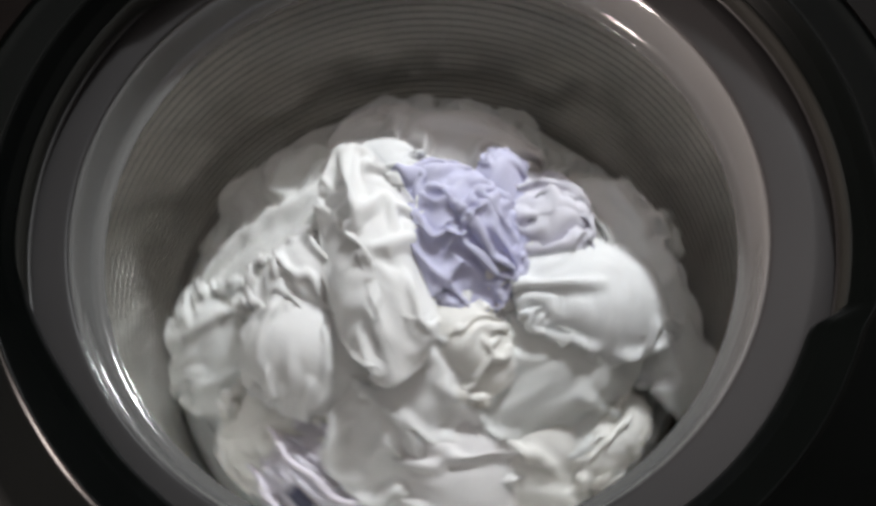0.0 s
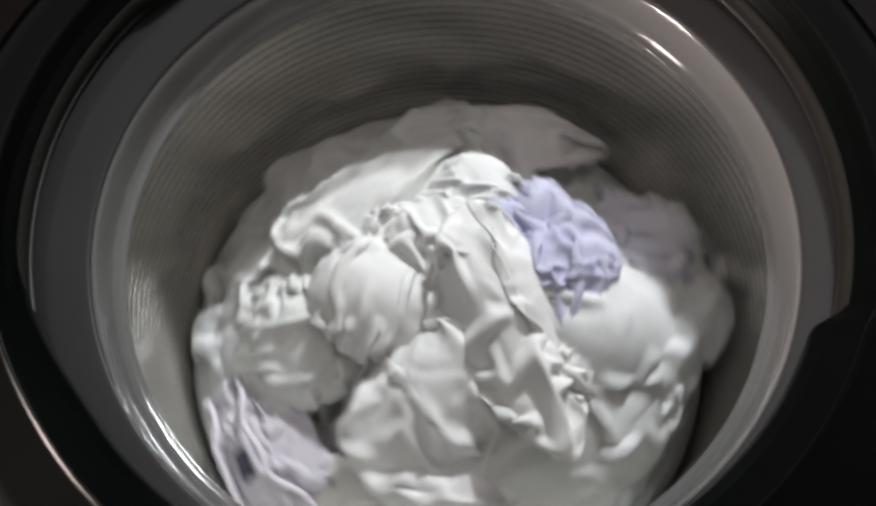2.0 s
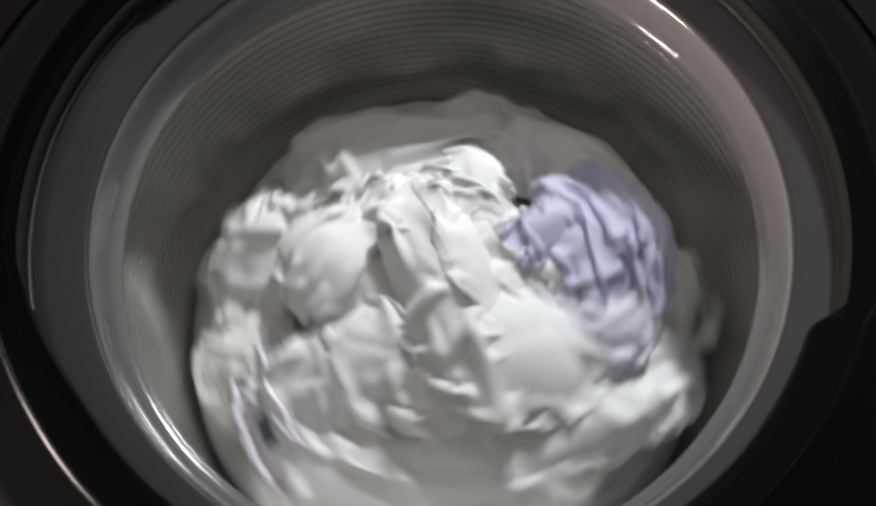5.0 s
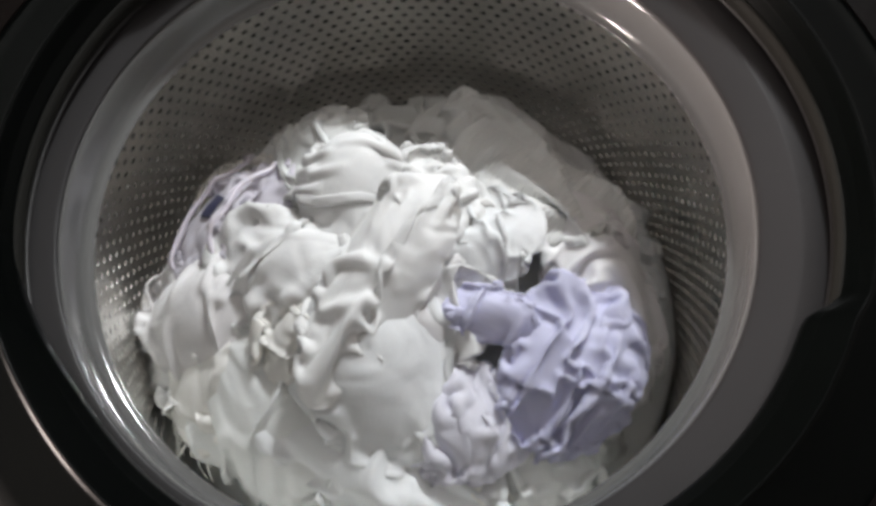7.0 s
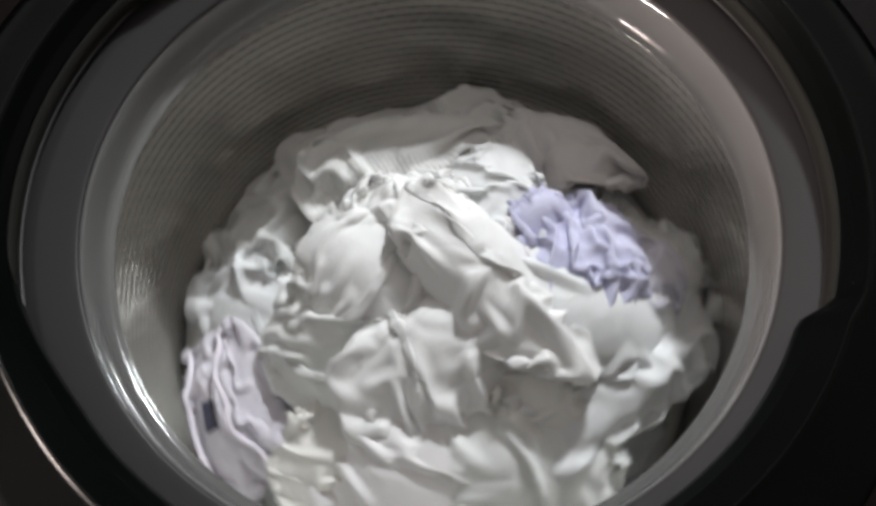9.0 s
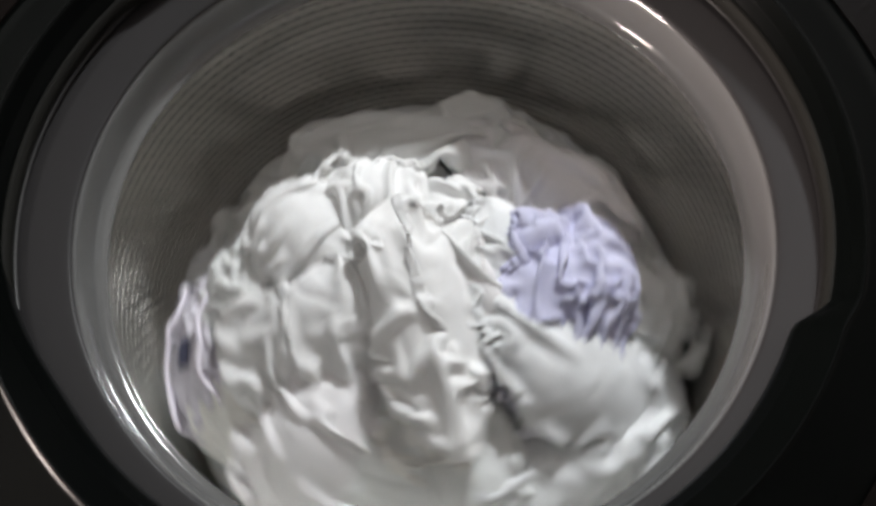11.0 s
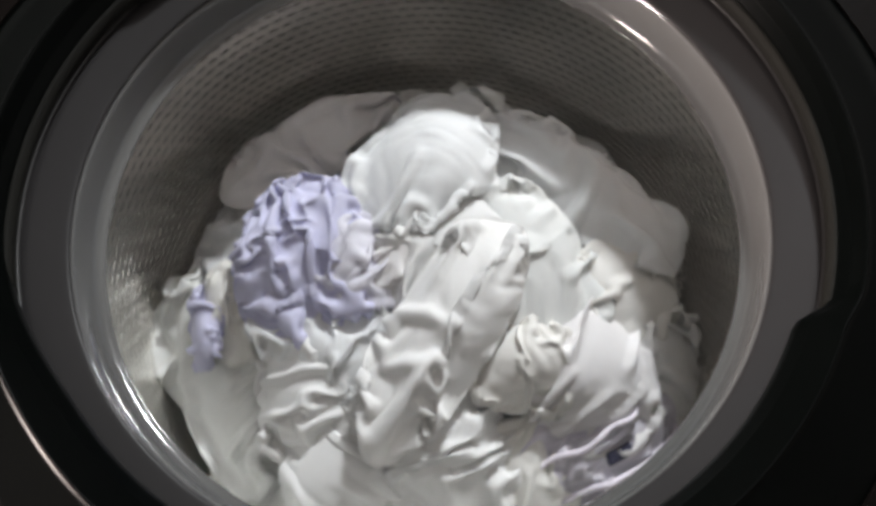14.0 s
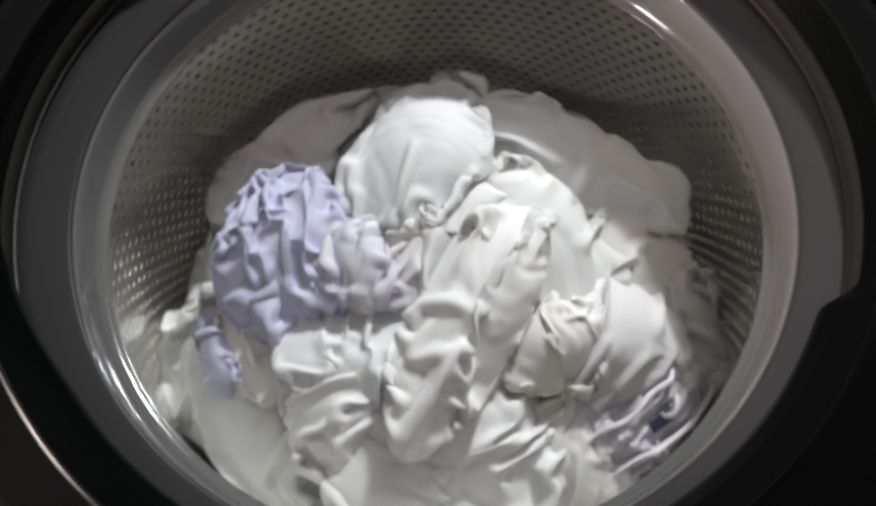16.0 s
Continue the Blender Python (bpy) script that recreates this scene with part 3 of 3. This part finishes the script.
LILAC_ROWS = ((0, 0.018, 141, -80), (0.5, 0.044, 130, -80), (1, 0.09, 140, -80), (1.5, 0.058, 129, -80), (2, 0.076, 114, -80), (2.5, 0.113, 142, -80), (3, 0.095, 151, -80),
              (5.5, 0.135, 145, -80), (6, 0.089, 141, -80), (6.5, 0.118, 124, -80), (7, 0.145, 158, -80), (7.5, 0.117, 132, -80), (8, 0.111, 114, -80), (8.5, 0.145, 147, -80),
              (9, 0.111, 126, -80), (11.5, 0.107, 133, -80), (12, 0.053, 139, -80), (12.5, 0.083, 132, -80), (13, 0.052, 145, -80), (13.2, 0.034, 173, -80),
              (13.5, 0.064, 224, -80), (13.8, 0.067, 233, -80), (14, 0.092, 228, -80), (14.5, 0.1, 222, -80), (16, 0.115, 217, -80))
lay(garment("lilac_shirt", 71, (0.074, 0.056), LILAC, "bright lilac cotton shirt, densely crumpled", "shirt", n=28, dome=0.024, thick=0.036, grain=(1.35, 1.6), fine=1.0),
    LILAC_ROWS, 0.024)
lay(garment("lilac_sock", 73, (0.036, 0.024), LILAC, "small lilac sock half hidden under white laundry", "sock", n=20, dome=0.016),
    ((0, 0.08, 150, 20), (11.3, 0.08, 150, 20), (13.9, 0.176, 240, 70)), 0.028)

STRAP_ROWS = ((0, 0.179, 350, 80), (1, 0.185, 366, 80), (1.5, 0.174, 351, 80), (2, 0.185, 342, 80), (2.5, 0.157, 352, 80), (3, 0.164, 350, 80), (5.5, 0.161, 363, 80),
              (6, 0.185, 345, 80), (6.5, 0.174, 345, 80), (7, 0.157, 356, 80), (7.5, 0.181, 345, 80), (8, 0.168, 340, 80), (8.5, 0.155, 359, 80), (9, 0.185, 347, 80),
              (11.5, 0.181, 342, 80), (12.5, 0.185, 356, 80), (13.2, 0.18, 365, 80), (14.2, 0.185, 358, 80))
tag_top, grid = garment("strap_top", 81, (0.066, 0.044), MAUVE, "grey-mauve strap top with a navy label, bunched at the drum wall", "top", n=28, grain=(1.2, 1.6), tuck=0.004)
lay((tag_top, grid), STRAP_ROWS, 0.014)

score = [((grid[i:i + 15, j:j + 8, 2]).mean() - 3 * grid[i:i + 15, j:j + 8, 2].std(), i, j) for i in range(30, grid.shape[0] - 42, 2) for j in range(24, grid.shape[1] - 30, 2)]
_, i0, j0 = max(score)
patch = grid[i0:i0 + 15, j0:j0 + 8]
patch = patch + normals(patch) * np.where(normals(patch)[..., 2:] < 0, -0.0022, 0.0022)
v, f, rim = shell(patch, 0.0012)
mesh_object("label_patch", v, f, NAVY, tag_top, "navy woven label")
for k in (0.25, 0.6):
    j = int(grid.shape[1] * k)
    line = grid[4:-4:2, j].copy()
    for _ in range(6):
        line[1:-1] = (line[:-2] + 2 * line[1:-1] + line[2:]) / 4
    line[:, 2] += 0.004 + 0.004 * np.sin(np.linspace(0, math.pi, len(line)))
    v, f = tube(line, 0.0022, 8)
    mesh_object("strap", v, f, MAUVE, tag_top, "thin rolled shoulder strap")

# loose threads along one edge of the frayed cloth
rng = np.random.default_rng(41)
fv, ff = [], []
for k in range(4, frayed_grid.shape[1] - 4, 3):
    p, q = frayed_grid[-6, k], frayed_grid[-14, k]
    way = (p - q) / (np.linalg.norm(p - q) + 1e-9)
    side = rng.normal(0, 0.5, 3)
    reach = np.linspace(0, 1, 7)[:, None]
    line = p + (way * reach + side * reach ** 2 * 0.6) * rng.uniform(0.010, 0.020) + np.array([0, 0, 0.004]) * np.sin(reach * math.pi)
    v, f = tube(line, 0.0007, 5)
    ff += [tuple(a + len(fv) for a in face) for face in f]
    fv += v
mesh_object("fringe", fv, ff, CREAM, frayed, "loose frayed threads")

# deeper laundry that fills the gaps
for k in range(9):
    g = 40 * k
    lay(garment("under_cloth", 120 + k, (0.085, 0.062), (WHITE, MINT, COOL)[k % 3], "wet white cloth low in the heap", "cloth", n=22, hem=0),
        ((0, 0.165, g, 90), (9.2, 0.165, g + 8, 90), (13.9, 0.165, g + 20, 90)), -0.038)
lay(garment("under_cloth", 140, (0.10, 0.10), WHITE, "wet white cloth in the middle of the heap", "cloth", n=24, hem=0),
    ((0, 0.01, 0, 0), (16, 0.01, 20, 0)), -0.010)
rng = np.random.default_rng(5)
A, Rr = np.meshgrid(np.linspace(0, 2 * math.pi, 121)[:-1], np.linspace(0.004, 0.236, 40), indexing="ij")
fold = 0.004 * wave(rng, A * 4, Rr * 60, 8, 1, 3)
zz = np.vectorize(dome_z)(Rr) + 0.105 - 0.038 + fold
pts = np.stack([Rr * np.cos(A), Rr * np.sin(A), zz], -1)
verts = [tuple(p) for p in pts.reshape(-1, 3)]
faces = []
for i in range(120):
    for j in range(39):
        faces.append((i * 40 + j, i * 40 + j + 1, (i + 1) % 120 * 40 + j + 1, (i + 1) % 120 * 40 + j))
b = len(verts)
for i in range(120):
    x, y, z = pts[i, -1]
    verts.append((x, y, -0.26))
for i in range(120):
    j = (i + 1) % 120
    faces.append((i * 40 + 39, b + i, b + j, j * 40 + 39))
faces.append(tuple(b + i for i in range(120)))
faces.append(tuple(i * 40 for i in range(120))[::-1])
heap = tagged(mesh_object("bed_sheet", verts, faces, COOL), "large wet white bed sheet bunched under the other laundry", "bed sheet", group="wet laundry in the drum")
PIECES.append((heap, ((0, 0.0, 0, 0), (16, 0.0, 0, 0)), 0.012))


def motions():
    walk(drum, [(t, Matrix.Translation((0, 0, UP)) @ sway(t) @ pose(0, 0, 0, 0, 0, -150 + 1.7 * (turn(t - 0.08) + 150))) for t in TIMES])
    for ob, rows, lift in PIECES:
        keys = []
        for t in TIMES:
            r, a, yaw = (eased(rows, t, k) for k in (1, 2, 3))
            g = radians(turn(t) + a)
            slope = math.degrees(math.atan2(0.096 * 2.5 * (r / 0.235) ** 1.5 / 0.235, 1)) * 0.8
            m = sway(t) @ Matrix.Translation((r * math.cos(g), r * math.sin(g), dome_z(r) + lift)) @ Matrix.Rotation(g, 4, "Z") \
                @ Matrix.Rotation(radians(slope), 4, "Y") @ Matrix.Rotation(radians(yaw), 4, "Z")
            keys.append((t, m))
        walk(ob, keys)


motions()
